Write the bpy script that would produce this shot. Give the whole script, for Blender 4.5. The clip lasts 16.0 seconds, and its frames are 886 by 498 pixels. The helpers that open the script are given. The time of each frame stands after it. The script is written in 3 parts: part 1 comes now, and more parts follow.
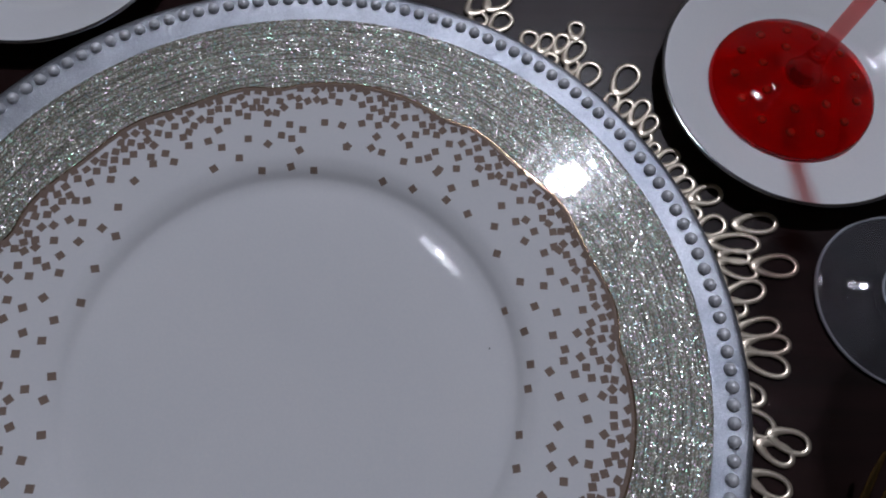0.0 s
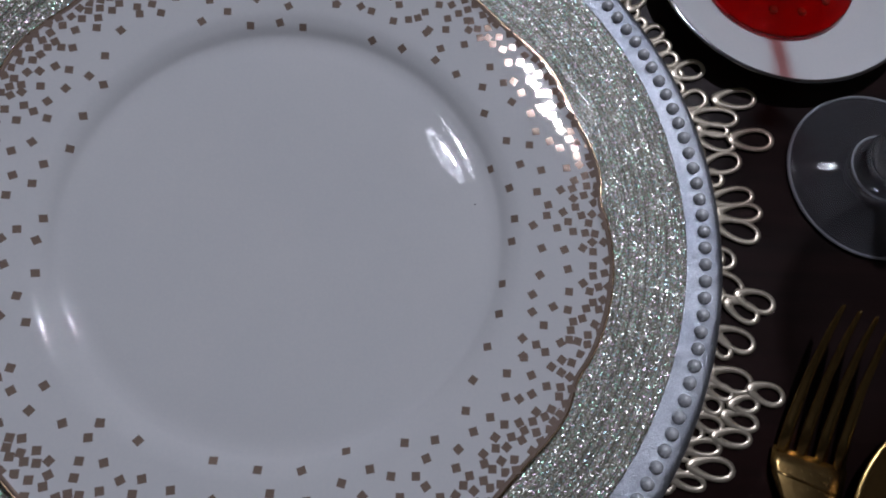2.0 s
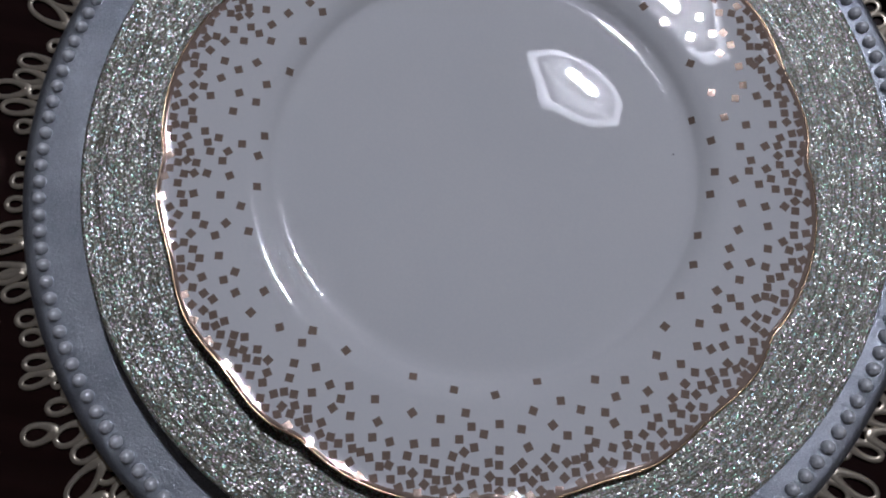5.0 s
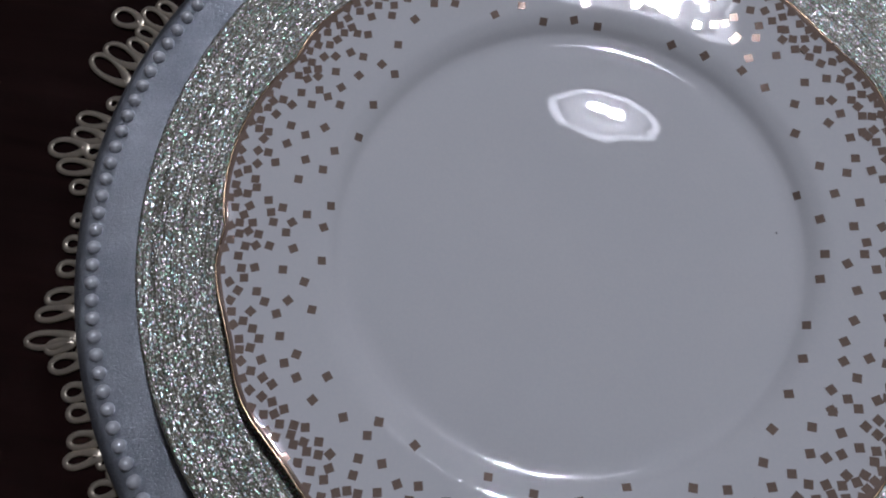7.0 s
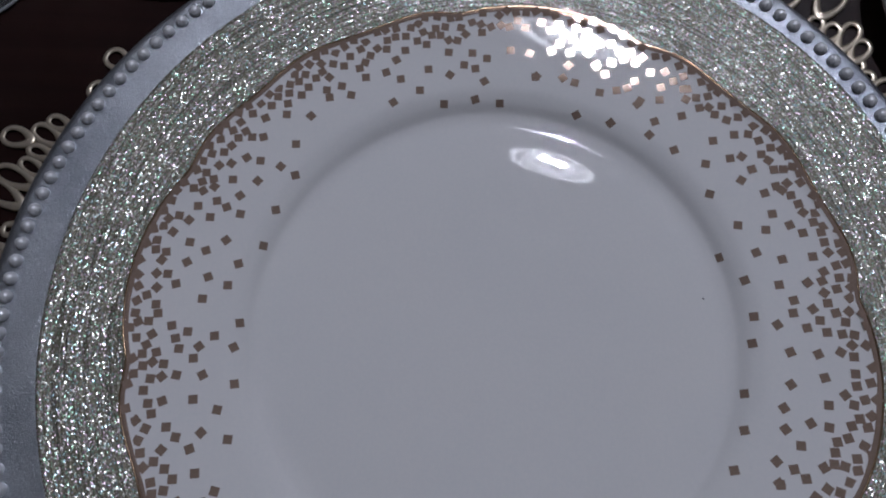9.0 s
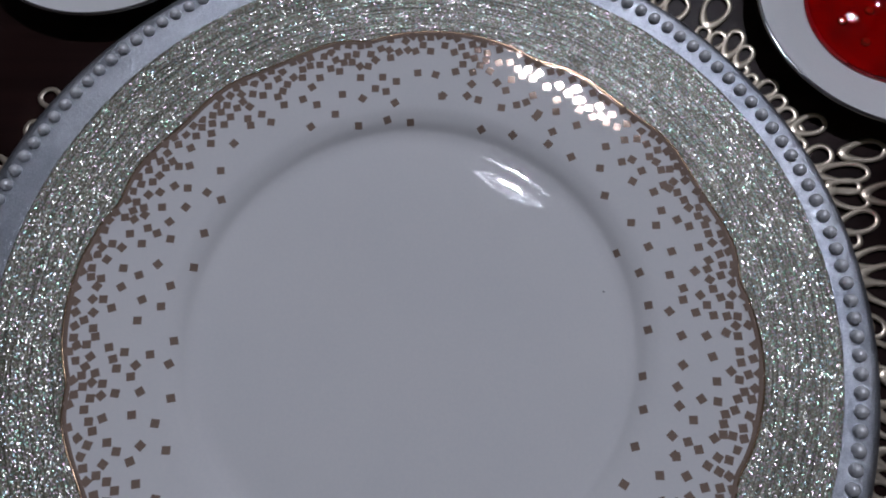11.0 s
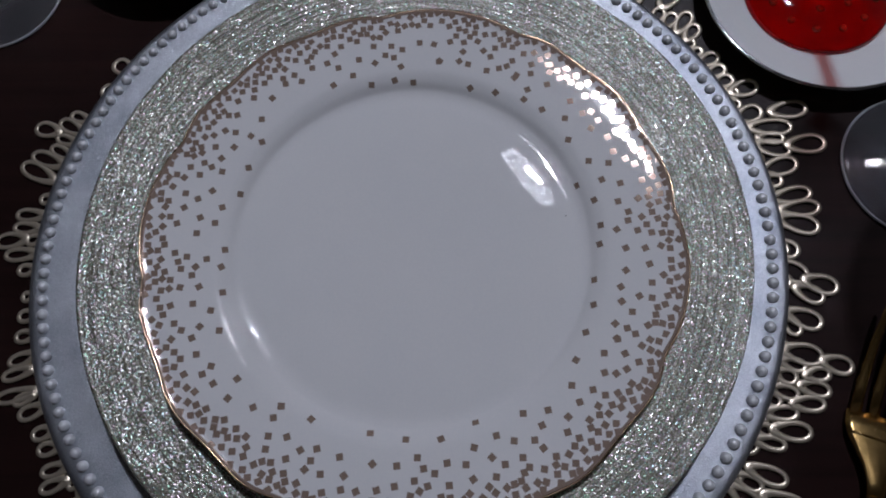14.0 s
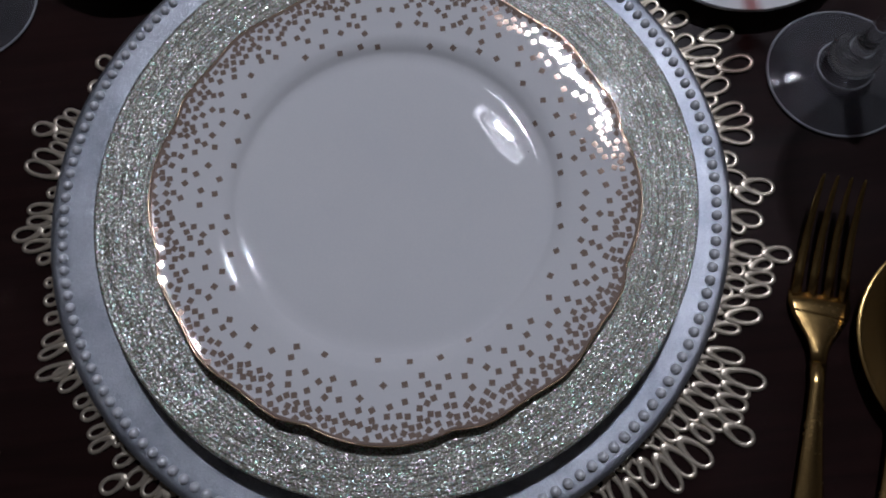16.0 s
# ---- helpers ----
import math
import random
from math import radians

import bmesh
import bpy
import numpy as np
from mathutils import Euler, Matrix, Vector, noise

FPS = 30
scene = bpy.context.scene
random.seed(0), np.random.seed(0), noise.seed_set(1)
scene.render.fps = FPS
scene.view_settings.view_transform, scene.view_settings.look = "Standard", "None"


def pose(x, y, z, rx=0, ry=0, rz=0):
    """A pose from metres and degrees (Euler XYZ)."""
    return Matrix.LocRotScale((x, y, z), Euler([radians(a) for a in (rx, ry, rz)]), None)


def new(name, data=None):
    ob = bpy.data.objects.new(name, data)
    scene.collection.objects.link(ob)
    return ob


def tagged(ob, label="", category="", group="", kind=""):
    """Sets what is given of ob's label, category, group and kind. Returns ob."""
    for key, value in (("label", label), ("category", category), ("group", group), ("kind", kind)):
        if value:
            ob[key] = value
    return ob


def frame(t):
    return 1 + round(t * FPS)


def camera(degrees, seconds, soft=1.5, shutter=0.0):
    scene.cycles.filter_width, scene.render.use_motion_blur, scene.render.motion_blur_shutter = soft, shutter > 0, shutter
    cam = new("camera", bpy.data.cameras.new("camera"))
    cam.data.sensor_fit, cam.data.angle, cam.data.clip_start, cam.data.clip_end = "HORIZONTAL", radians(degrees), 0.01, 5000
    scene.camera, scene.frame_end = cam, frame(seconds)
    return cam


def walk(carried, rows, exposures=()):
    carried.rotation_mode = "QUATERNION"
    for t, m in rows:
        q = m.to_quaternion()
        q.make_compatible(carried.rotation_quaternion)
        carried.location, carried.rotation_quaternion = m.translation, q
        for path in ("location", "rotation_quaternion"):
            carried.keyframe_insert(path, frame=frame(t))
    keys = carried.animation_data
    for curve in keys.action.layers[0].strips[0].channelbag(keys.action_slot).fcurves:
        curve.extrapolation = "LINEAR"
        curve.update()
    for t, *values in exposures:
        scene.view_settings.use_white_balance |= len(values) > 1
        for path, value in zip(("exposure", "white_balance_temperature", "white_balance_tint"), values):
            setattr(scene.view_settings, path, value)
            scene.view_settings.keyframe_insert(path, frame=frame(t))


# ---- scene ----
cam = camera(64.45, 16.0, soft=2.0)
# seconds, x, y, z, and the turns about x, y and z in degrees
ROWS = [
    (0.0, 0.0528, -0.0459, 0.2593, 20.50, -1.32, 2.70),
    (0.5, 0.0545, -0.0533, 0.2580, 19.52, -2.47, 2.24),
    (1.0, 0.0558, -0.0636, 0.2562, 18.64, -3.22, 1.94),
    (1.5, 0.0514, -0.0692, 0.2558, 16.85, -3.93, 2.61),
    (2.0, 0.0495, -0.0755, 0.2558, 15.48, -3.72, 3.07),
    (2.5, 0.0449, -0.0807, 0.2560, 14.16, -3.02, 4.08),
    (3.0, 0.0393, -0.0863, 0.2558, 13.38, -2.40, 5.21),
    (3.5, 0.0325, -0.0909, 0.2565, 12.98, -1.68, 6.32),
    (4.0, 0.0241, -0.0904, 0.2581, 12.22, -0.77, 7.43),
    (4.5, 0.0146, -0.0904, 0.2590, 12.05, -0.17, 8.36),
    (7.0, -0.0105, -0.0726, 0.2430, 14.93, 2.95, 11.00),
    (7.5, -0.0132, -0.0655, 0.2393, 15.66, 2.38, 10.37),
    (8.0, -0.0066, -0.0561, 0.2380, 16.39, 2.95, 7.90),
    (8.5, -0.0012, -0.0498, 0.2372, 16.92, 2.76, 5.48),
    (9.0, 0.0037, -0.0466, 0.2383, 17.00, 2.53, 4.19),
    (9.5, 0.0115, -0.0454, 0.2410, 17.21, 2.53, 2.75),
    (12.0, 0.0292, -0.0664, 0.2672, 17.89, 1.34, 0.13),
    (12.5, 0.0317, -0.0768, 0.2752, 17.91, 2.14, 0.53),
    (13.0, 0.0321, -0.0836, 0.2837, 18.00, 2.38, 0.96),
    (13.5, 0.0349, -0.0906, 0.2926, 17.96, 2.78, 1.14),
    (14.0, 0.0366, -0.0998, 0.3019, 18.23, 2.99, 1.28),
    (14.5, 0.0351, -0.1076, 0.3063, 17.51, 3.12, 0.00),
    (15.0, 0.0356, -0.1106, 0.3127, 15.83, 3.61, -2.05),
    (15.5, 0.0363, -0.1163, 0.3210, 15.38, 4.00, -3.81),
    (16.0, 0.0362, -0.1222, 0.3317, 15.34, 3.29, -5.64),
]
walk(cam, [(t, pose(x, y, z, rx, ry, rz)) for t, x, y, z, rx, ry, rz in ROWS])

# ---- light ----
world = bpy.data.worlds.new("world")
world.use_nodes = True
world.node_tree.nodes["Background"].inputs["Color"].default_value = (0.5, 0.55, 0.65, 1)
world.node_tree.nodes["Background"].inputs["Strength"].default_value = 0.02
scene.world = world
scene.view_settings.exposure = 0.0
LAMP = Vector((0.236, 0.684, 1.55))
ROOF = 2.05
BULB, SHADE = 2040.0, 8.0


# ---- materials ----
def nodes_of(name):
    m = bpy.data.materials.new(name)
    m.use_nodes = True
    return m, m.node_tree.nodes, m.node_tree.links, m.node_tree.nodes["Principled BSDF"]


def add_node(nodes, kind, **values):
    n = nodes.new(kind)
    for key, value in values.items():
        n.inputs[key].default_value = value
    return n


def ramp_between(nodes, links, source, low, high, a=0.0, b=1.0):
    r = nodes.new("ShaderNodeValToRGB")
    r.color_ramp.elements[0].position, r.color_ramp.elements[1].position = a, b
    r.color_ramp.elements[0].color, r.color_ramp.elements[1].color = (*low, 1), (*high, 1)
    links.new(source, r.inputs["Fac"])
    return r.outputs["Color"]


def plain(name, low, high, rough=(0.3, 0.4), metal=0.0, grain=400.0, stain=18.0, bump=0.05, coat=0.0):
    """Colour between low and high by stains and grain, with a fine bump."""
    m, nodes, links, p = nodes_of(name)
    co = nodes.new("ShaderNodeTexCoord")
    big, fine = add_node(nodes, "ShaderNodeTexNoise", Scale=stain, Detail=4.0), add_node(nodes, "ShaderNodeTexNoise", Scale=grain, Detail=3.0)
    for n in (big, fine):
        links.new(co.outputs["Object"], n.inputs["Vector"])
    mix = nodes.new("ShaderNodeMath")
    mix.operation = "MULTIPLY_ADD"
    links.new(fine.outputs["Fac"], mix.inputs[0])
    mix.inputs[1].default_value = 0.5
    half = nodes.new("ShaderNodeMath")
    half.operation = "MULTIPLY"
    links.new(big.outputs["Fac"], half.inputs[0])
    half.inputs[1].default_value = 0.5
    links.new(half.outputs[0], mix.inputs[2])
    links.new(ramp_between(nodes, links, mix.outputs[0], low, high, 0.35, 0.65), p.inputs["Base Color"])
    links.new(ramp_between(nodes, links, mix.outputs[0], (rough[0],) * 3, (rough[1],) * 3, 0.3, 0.7), p.inputs["Roughness"])
    p.inputs["Metallic"].default_value = metal
    p.inputs["Coat Weight"].default_value = coat
    if bump:
        b = add_node(nodes, "ShaderNodeBump", Strength=bump, Distance=0.0004)
        links.new(fine.outputs["Fac"], b.inputs["Height"])
        links.new(b.outputs["Normal"], p.inputs["Normal"])
    return m


def dark_wood():
    m, nodes, links, p = nodes_of("dark_wood")
    co = nodes.new("ShaderNodeTexCoord")
    mp = nodes.new("ShaderNodeMapping")
    mp.inputs["Scale"].default_value = (6, 90, 6)
    links.new(co.outputs["Object"], mp.inputs["Vector"])
    grain, cloud = add_node(nodes, "ShaderNodeTexNoise", Scale=1.5, Detail=6.0, Distortion=0.6), add_node(nodes, "ShaderNodeTexNoise", Scale=9.0, Detail=3.0)
    links.new(mp.outputs["Vector"], grain.inputs["Vector"])
    links.new(co.outputs["Object"], cloud.inputs["Vector"])
    links.new(ramp_between(nodes, links, grain.outputs["Fac"], (0.0085, 0.0031, 0.0028), (0.021, 0.0082, 0.0074), 0.3, 0.75), p.inputs["Base Color"])
    links.new(ramp_between(nodes, links, cloud.outputs["Fac"], (0.29,) * 3, (0.37,) * 3, 0.3, 0.7), p.inputs["Roughness"])
    p.inputs["Specular IOR Level"].default_value = 0.32
    b = add_node(nodes, "ShaderNodeBump", Strength=0.06, Distance=0.0005)
    links.new(grain.outputs["Fac"], b.inputs["Height"])
    links.new(b.outputs["Normal"], p.inputs["Normal"])
    return m


def glitter():
    """Flakes of foil, each with its own colour and slant, in fine turned rings under a clear coat."""
    m, nodes, links, p = nodes_of("glitter")

    def calc(kind, one, two=0.0, three=0.0):
        n = nodes.new("ShaderNodeMath")
        n.operation = kind
        for slot, value in enumerate((one, two, three)):
            if isinstance(value, float):
                n.inputs[slot].default_value = value
            else:
                links.new(value, n.inputs[slot])
        return n.outputs[0]

    def vector(kind, one, two):
        n = nodes.new("ShaderNodeVectorMath")
        n.operation = kind
        for slot, value in enumerate((one, two)):
            if isinstance(value, tuple):
                n.inputs[slot].default_value = value
            else:
                links.new(value, n.inputs[slot])
        return n
    co = nodes.new("ShaderNodeTexCoord")
    axes = nodes.new("ShaderNodeSeparateXYZ")
    links.new(co.outputs["Object"], axes.inputs[0])
    flat = vector("MULTIPLY", co.outputs["Object"], (1.0, 1.0, 0.0))
    far = vector("LENGTH", flat.outputs[0], (0.0, 0.0, 0.0)).outputs["Value"]
    around = calc("MULTIPLY", calc("ARCTAN2", axes.outputs["Y"], axes.outputs["X"]), 0.125)

    def polar(along, across):
        n = nodes.new("ShaderNodeCombineXYZ")
        links.new(calc("MULTIPLY", around, along), n.inputs[0])
        links.new(calc("MULTIPLY", far, across), n.inputs[1])
        return n.outputs[0]

    def noise_of(source, detail):
        n = add_node(nodes, "ShaderNodeTexNoise", Scale=1.0, Detail=detail)
        links.new(source, n.inputs["Vector"])
        return n.outputs["Fac"]
    flake = add_node(nodes, "ShaderNodeTexVoronoi", Scale=1.0)
    links.new(polar(1900.0, 2900.0), flake.inputs["Vector"])
    cut = nodes.new("ShaderNodeSeparateColor")
    links.new(flake.outputs["Color"], cut.inputs["Color"])
    hue = nodes.new("ShaderNodeValToRGB")
    hue.color_ramp.interpolation = "CONSTANT"
    e = hue.color_ramp.elements
    e[0].position, e[0].color = 0.0, (0.248, 0.236, 0.184, 1)
    e[1].position, e[1].color = 0.93, (0.95, 0.95, 0.95, 1)
    for at, c in ((0.22, (0.31, 0.296, 0.234, 1)), (0.44, (0.382, 0.365, 0.293, 1)), (0.62, (0.86, 0.87, 0.84, 1)),
                  (0.75, (0.46, 0.88, 0.64, 1)), (0.80, (0.54, 0.80, 0.92, 1)), (0.85, (0.88, 0.66, 0.86, 1))):
        e.new(at).color = c
    links.new(cut.outputs["Green"], hue.inputs["Fac"])
    # turned rings: groove shade painted as dark lines, many lengths, all round the plate
    wide = ramp_between(nodes, links, noise_of(polar(9.0, 900.0), 2.0), (0.56, 0.56, 0.53), (1.08, 1.08, 1.06), 0.36, 0.56)
    fine = ramp_between(nodes, links, noise_of(polar(60.0, 2300.0), 3.0), (0.33, 0.33, 0.30), (1.18, 1.18, 1.14), 0.32, 0.62)
    groove_shade = vector("MULTIPLY", wide, fine)
    both = vector("MULTIPLY", hue.outputs["Color"], groove_shade.outputs[0])
    links.new(both.outputs[0], p.inputs["Base Color"])
    shiny = calc("GREATER_THAN", cut.outputs["Green"], 0.62)
    links.new(calc("MULTIPLY_ADD", shiny, 0.54, 0.12), p.inputs["Metallic"])
    links.new(calc("MULTIPLY_ADD", shiny, -0.20, 0.52), p.inputs["Roughness"])
    # the flakes lean in and out along the turned grooves far more than sideways
    out = vector("NORMALIZE", flat.outputs[0], (0.0, 0.0, 0.0))
    side = vector("CROSS_PRODUCT", (0.0, 0.0, 1.0), out.outputs[0])

    def leaning(way, share, middle, most, least):
        n = nodes.new("ShaderNodeVectorMath")
        n.operation = "SCALE"
        links.new(way, n.inputs[0])
        links.new(calc("MULTIPLY", calc("SUBTRACT", share, middle), calc("MULTIPLY_ADD", shiny, most - least, least)), n.inputs["Scale"])
        return n.outputs[0]
    lean = vector("ADD", leaning(out.outputs[0], cut.outputs["Red"], 0.57, 0.95, 0.25), leaning(side.outputs[0], cut.outputs["Blue"], 0.5, 0.38, 0.25))
    geo = nodes.new("ShaderNodeNewGeometry")
    full = vector("ADD", lean.outputs[0], geo.outputs["Normal"])
    unit = vector("NORMALIZE", full.outputs[0], (0.0, 0.0, 0.0))
    links.new(unit.outputs[0], p.inputs["Normal"])
    p.inputs["Coat Weight"].default_value = 0.5
    p.inputs["Coat Roughness"].default_value = 0.01
    dents = add_node(nodes, "ShaderNodeBump", Strength=0.05, Distance=0.0003)
    links.new(noise_of(polar(45.0, 420.0), 2.0), dents.inputs["Height"])
    links.new(dents.outputs["Normal"], p.inputs["Coat Normal"])
    return m


def glass(name, colour, rough=0.0, through_share=1.0):
    m, nodes, links, p = nodes_of(name)
    p.inputs["Base Color"].default_value = (*colour, 1)
    p.inputs["Transmission Weight"].default_value = through_share
    p.inputs["Roughness"].default_value = rough
    p.inputs["IOR"].default_value = 1.5
    return m


def thin_glass(name, colour):
    """A thin glass wall, which lets light straight through with a faint gloss."""
    m, nodes, links, p = nodes_of(name)
    clear, gloss, mix = nodes.new("ShaderNodeBsdfTransparent"), nodes.new("ShaderNodeBsdfGlossy"), nodes.new("ShaderNodeMixShader")
    clear.inputs["Color"].default_value = (*colour, 1)
    gloss.inputs["Roughness"].default_value = 0.01
    edge = nodes.new("ShaderNodeLayerWeight")
    edge.inputs["Blend"].default_value = 0.08
    links.new(edge.outputs["Facing"], mix.inputs[0])
    links.new(clear.outputs[0], mix.inputs[1])
    links.new(gloss.outputs[0], mix.inputs[2])
    nodes.remove(p)
    links.new(mix.outputs[0], nodes["Material Output"].inputs["Surface"])
    return m


def stem_glass(name, colour):
    """Solid coloured glass that lets part of the light straight through."""
    m, nodes, links, p = nodes_of(name)
    p.inputs["Base Color"].default_value = (*colour, 1)
    p.inputs["Transmission Weight"].default_value = 1.0
    p.inputs["Roughness"].default_value = 0.0
    clear, mix = nodes.new("ShaderNodeBsdfTransparent"), nodes.new("ShaderNodeMixShader")
    clear.inputs["Color"].default_value = (0.94, 0.52, 0.50, 1)
    mix.inputs[0].default_value = 0.76
    links.new(p.outputs[0], mix.inputs[1])
    links.new(clear.outputs[0], mix.inputs[2])
    links.new(mix.outputs[0], nodes["Material Output"].inputs["Surface"])
    return m


def glowing(name, colour, strength):
    m, nodes, links, p = nodes_of(name)
    p.inputs["Base Color"].default_value = (0.8, 0.8, 0.8, 1)
    p.inputs["Emission Color"].default_value = (*colour, 1)
    p.inputs["Emission Strength"].default_value = strength
    return m


WOOD = dark_wood()
GLITTER = glitter()
CHINA = plain("white_china", (0.76, 0.77, 0.78), (0.80, 0.80, 0.80), (0.003, 0.008), 0.0, 900, 25, 0.0)
SILVER = plain("pearl_silver_paint", (0.31, 0.345, 0.405), (0.68, 0.72, 0.77), (0.31, 0.40), 0.95, 2300, 40, 0.6)
BEAD_SILVER = plain("bead_silver", (0.66, 0.68, 0.71), (0.78, 0.80, 0.83), (0.30, 0.38), 0.28, 1800, 60, 0.1)
FOIL = plain("gold_foil", (0.62, 0.455, 0.365), (0.78, 0.595, 0.485), (0.01, 0.025), 0.66, 1500, 60, 0.05)
GOLD_LINE = plain("gold_rim_paint", (0.42, 0.28, 0.17), (0.55, 0.39, 0.25), (0.14, 0.24), 1.0, 1200, 60, 0.05)
GOLD = plain("polished_gold", (0.46, 0.30, 0.11), (0.56, 0.37, 0.145), (0.20, 0.29), 1.0, 700, 30, 0.02)
DOILY = plain("champagne_vinyl", (0.70, 0.61, 0.48), (0.84, 0.75, 0.60), (0.31, 0.40), 0.82, 900, 40, 0.1)
SILVER_LINE = plain("silver_rim_paint", (0.42, 0.42, 0.43), (0.56, 0.56, 0.57), (0.12, 0.2), 1.0, 900, 50, 0.03)
CLEAR = glass("clear_glass", (0.97, 0.98, 0.98), 0.0, 0.98)
# A trace of white in the clear foot stands in for light gathered there.
PALE_FOOT = glass("foot_glass", (0.90, 0.93, 1.0), 0.0, 0.962)
# Whiter, less clear glass paints the highlights of foot edge and knob.
HIGHLIGHT_GLASS = glass("highlight_glass", (0.90, 0.93, 0.97), 0.0, 0.66)
THIN_CLEAR = thin_glass("thin_clear_glass", (0.99, 0.99, 0.99))
# Almost colourless, so that the red bowl's shadow stays faint.
THIN_RED = thin_glass("thin_red_glass", (0.985, 0.94, 0.94))
RED = glass("red_glass", (0.80, 0.008, 0.014))
RED_STEM = stem_glass("red_stem_glass", (0.80, 0.008, 0.014))
# Dimples take a lighter, less clear red, with their glints put into the colour.
RED_GLINT = glass("red_glint_glass", (0.88, 0.04, 0.02), 0.02, 0.82)
SPECK = plain("dark_speck", (0.03, 0.03, 0.03), (0.05, 0.05, 0.05))
WALL = plain("wall_paint", (0.24, 0.22, 0.20), (0.30, 0.27, 0.25), (0.7, 0.9), 0.0, 200, 2, 0.1)
CEILING = plain("ceiling_paint", (0.36, 0.35, 0.34), (0.42, 0.41, 0.39), (0.8, 0.9), 0.0, 200, 2, 0.1)
FLOOR = plain("floor_boards", (0.10, 0.06, 0.04), (0.16, 0.10, 0.06), (0.4, 0.6), 0.0, 60, 3, 0.1)
SHADE_GLOW = glowing("frosted_shade", (0.82, 0.845, 1.0), SHADE)
SHADE_GLASS = glowing("dim_shade_glass", (0.82, 0.845, 1.0), 0.24 * SHADE)
BULB_GLOW = glowing("bulb_glow", (0.82, 0.845, 1.0), BULB)
BRASS = plain("lamp_metal", (0.4, 0.38, 0.34), (0.5, 0.48, 0.44), (0.3, 0.4), 1.0)


# ---- shapes ----
def mesh_of(name, bm, material, smooth=True):
    bmesh.ops.recalc_face_normals(bm, faces=bm.faces)
    me = bpy.data.meshes.new(name)
    for f in bm.faces:
        f.smooth = smooth
    bm.to_mesh(me)
    bm.free()
    me.materials.append(material)
    return me


def part(name, bm, material, parent=None, label="", smooth=True):
    ob = new(name, bm if isinstance(bm, bpy.types.Mesh) else mesh_of(name, bm, material, smooth))
    ob.parent = parent
    if label:
        tagged(ob, label)
    return ob


def thing(name, x=0, y=0, z=0, label="", category="", group="", kind="", turn=(0, 0, 0)):
    ob = new(name)
    ob.empty_display_size = 0.02
    ob.matrix_basis = pose(x, y, z, *turn)
    return tagged(ob, label, category, group, kind)


def lathe(profile, steps=128, edge=None):
    """A turned solid from (radius, height) pairs, from the top middle round to the bottom middle. edge(angle, radius) may shift the radius."""
    bm = bmesh.new()
    rings = []
    for r, z in profile:
        if r < 1e-6:
            rings.append([bm.verts.new((0, 0, z))])
            continue
        ring = []
        for i in range(steps):
            a = 2 * math.pi * i / steps
            q = edge(a, r) if edge else r
            ring.append(bm.verts.new((q * math.cos(a), q * math.sin(a), z)))
        rings.append(ring)
    for one, two in zip(rings, rings[1:]):
        for i in range(steps):
            j = (i + 1) % steps
            a, b = (one[i], one[j]) if len(one) > 1 else (one[0], None)
            c, d = (two[i], two[j]) if len(two) > 1 else (two[0], None)
            corners = [v for v in (a, b, d, c) if v is not None]
            if len(corners) > 2:
                bm.faces.new(corners)
    return bm


def smooth_profile(points, n=6):
    """Rounds a profile by a spline through its points."""
    out = []
    pts = [points[0]] + list(points) + [points[-1]]
    for k in range(1, len(pts) - 2):
        p0, p1, p2, p3 = (np.array(pts[k + d]) for d in (-1, 0, 1, 2))
        for s in range(n):
            t = s / n
            q = 0.5 * ((2 * p1) + (p2 - p0) * t + (2 * p0 - 5 * p1 + 4 * p2 - p3) * t * t + (3 * p1 - p0 - 3 * p2 + p3) * t ** 3)
            out.append((max(float(q[0]), 0.0), float(q[1])))
    return out + [tuple(points[-1])]


def tube(path, radius, sides=8, closed=True, flat=1.0):
    """A round bar along the points of path; radius a number or one for each point; flat squashes it in height."""
    bm = bmesh.new()
    n = len(path)
    path = [Vector(p) for p in path]
    rings = []
    for i, p in enumerate(path):
        a = path[(i + 1) % n] if closed or i < n - 1 else p
        b = path[i - 1] if closed or i else p
        along = (a - b).normalized()
        side = along.cross(Vector((0, 0, 1))).normalized()
        up = side.cross(along)
        r = radius[i] if isinstance(radius, (list, tuple)) else radius
        rings.append([bm.verts.new(p + side * (r * math.cos(t)) + up * (r * flat * math.sin(t))) for t in (2 * math.pi * k / sides for k in range(sides))])
    for i in range(n if closed else n - 1):
        for k in range(sides):
            l = (k + 1) % sides
            bm.faces.new((rings[i][k], rings[i][l], rings[(i + 1) % n][l], rings[(i + 1) % n][k]))
    if not closed:
        bm.faces.new(rings[0])
        bm.faces.new(rings[-1])
    return bm


def block(x0, y0, z0, x1, y1, z1, bevel=0.0):
    bm = bmesh.new()
    bmesh.ops.create_cube(bm, size=1)
    bmesh.ops.scale(bm, vec=(x1 - x0, y1 - y0, z1 - z0), verts=bm.verts)
    bmesh.ops.translate(bm, vec=((x0 + x1) / 2, (y0 + y1) / 2, (z0 + z1) / 2), verts=bm.verts)
    if bevel:
        bmesh.ops.bevel(bm, geom=bm.edges[:], offset=bevel, segments=3, affect="EDGES", profile=0.5)
    return bm


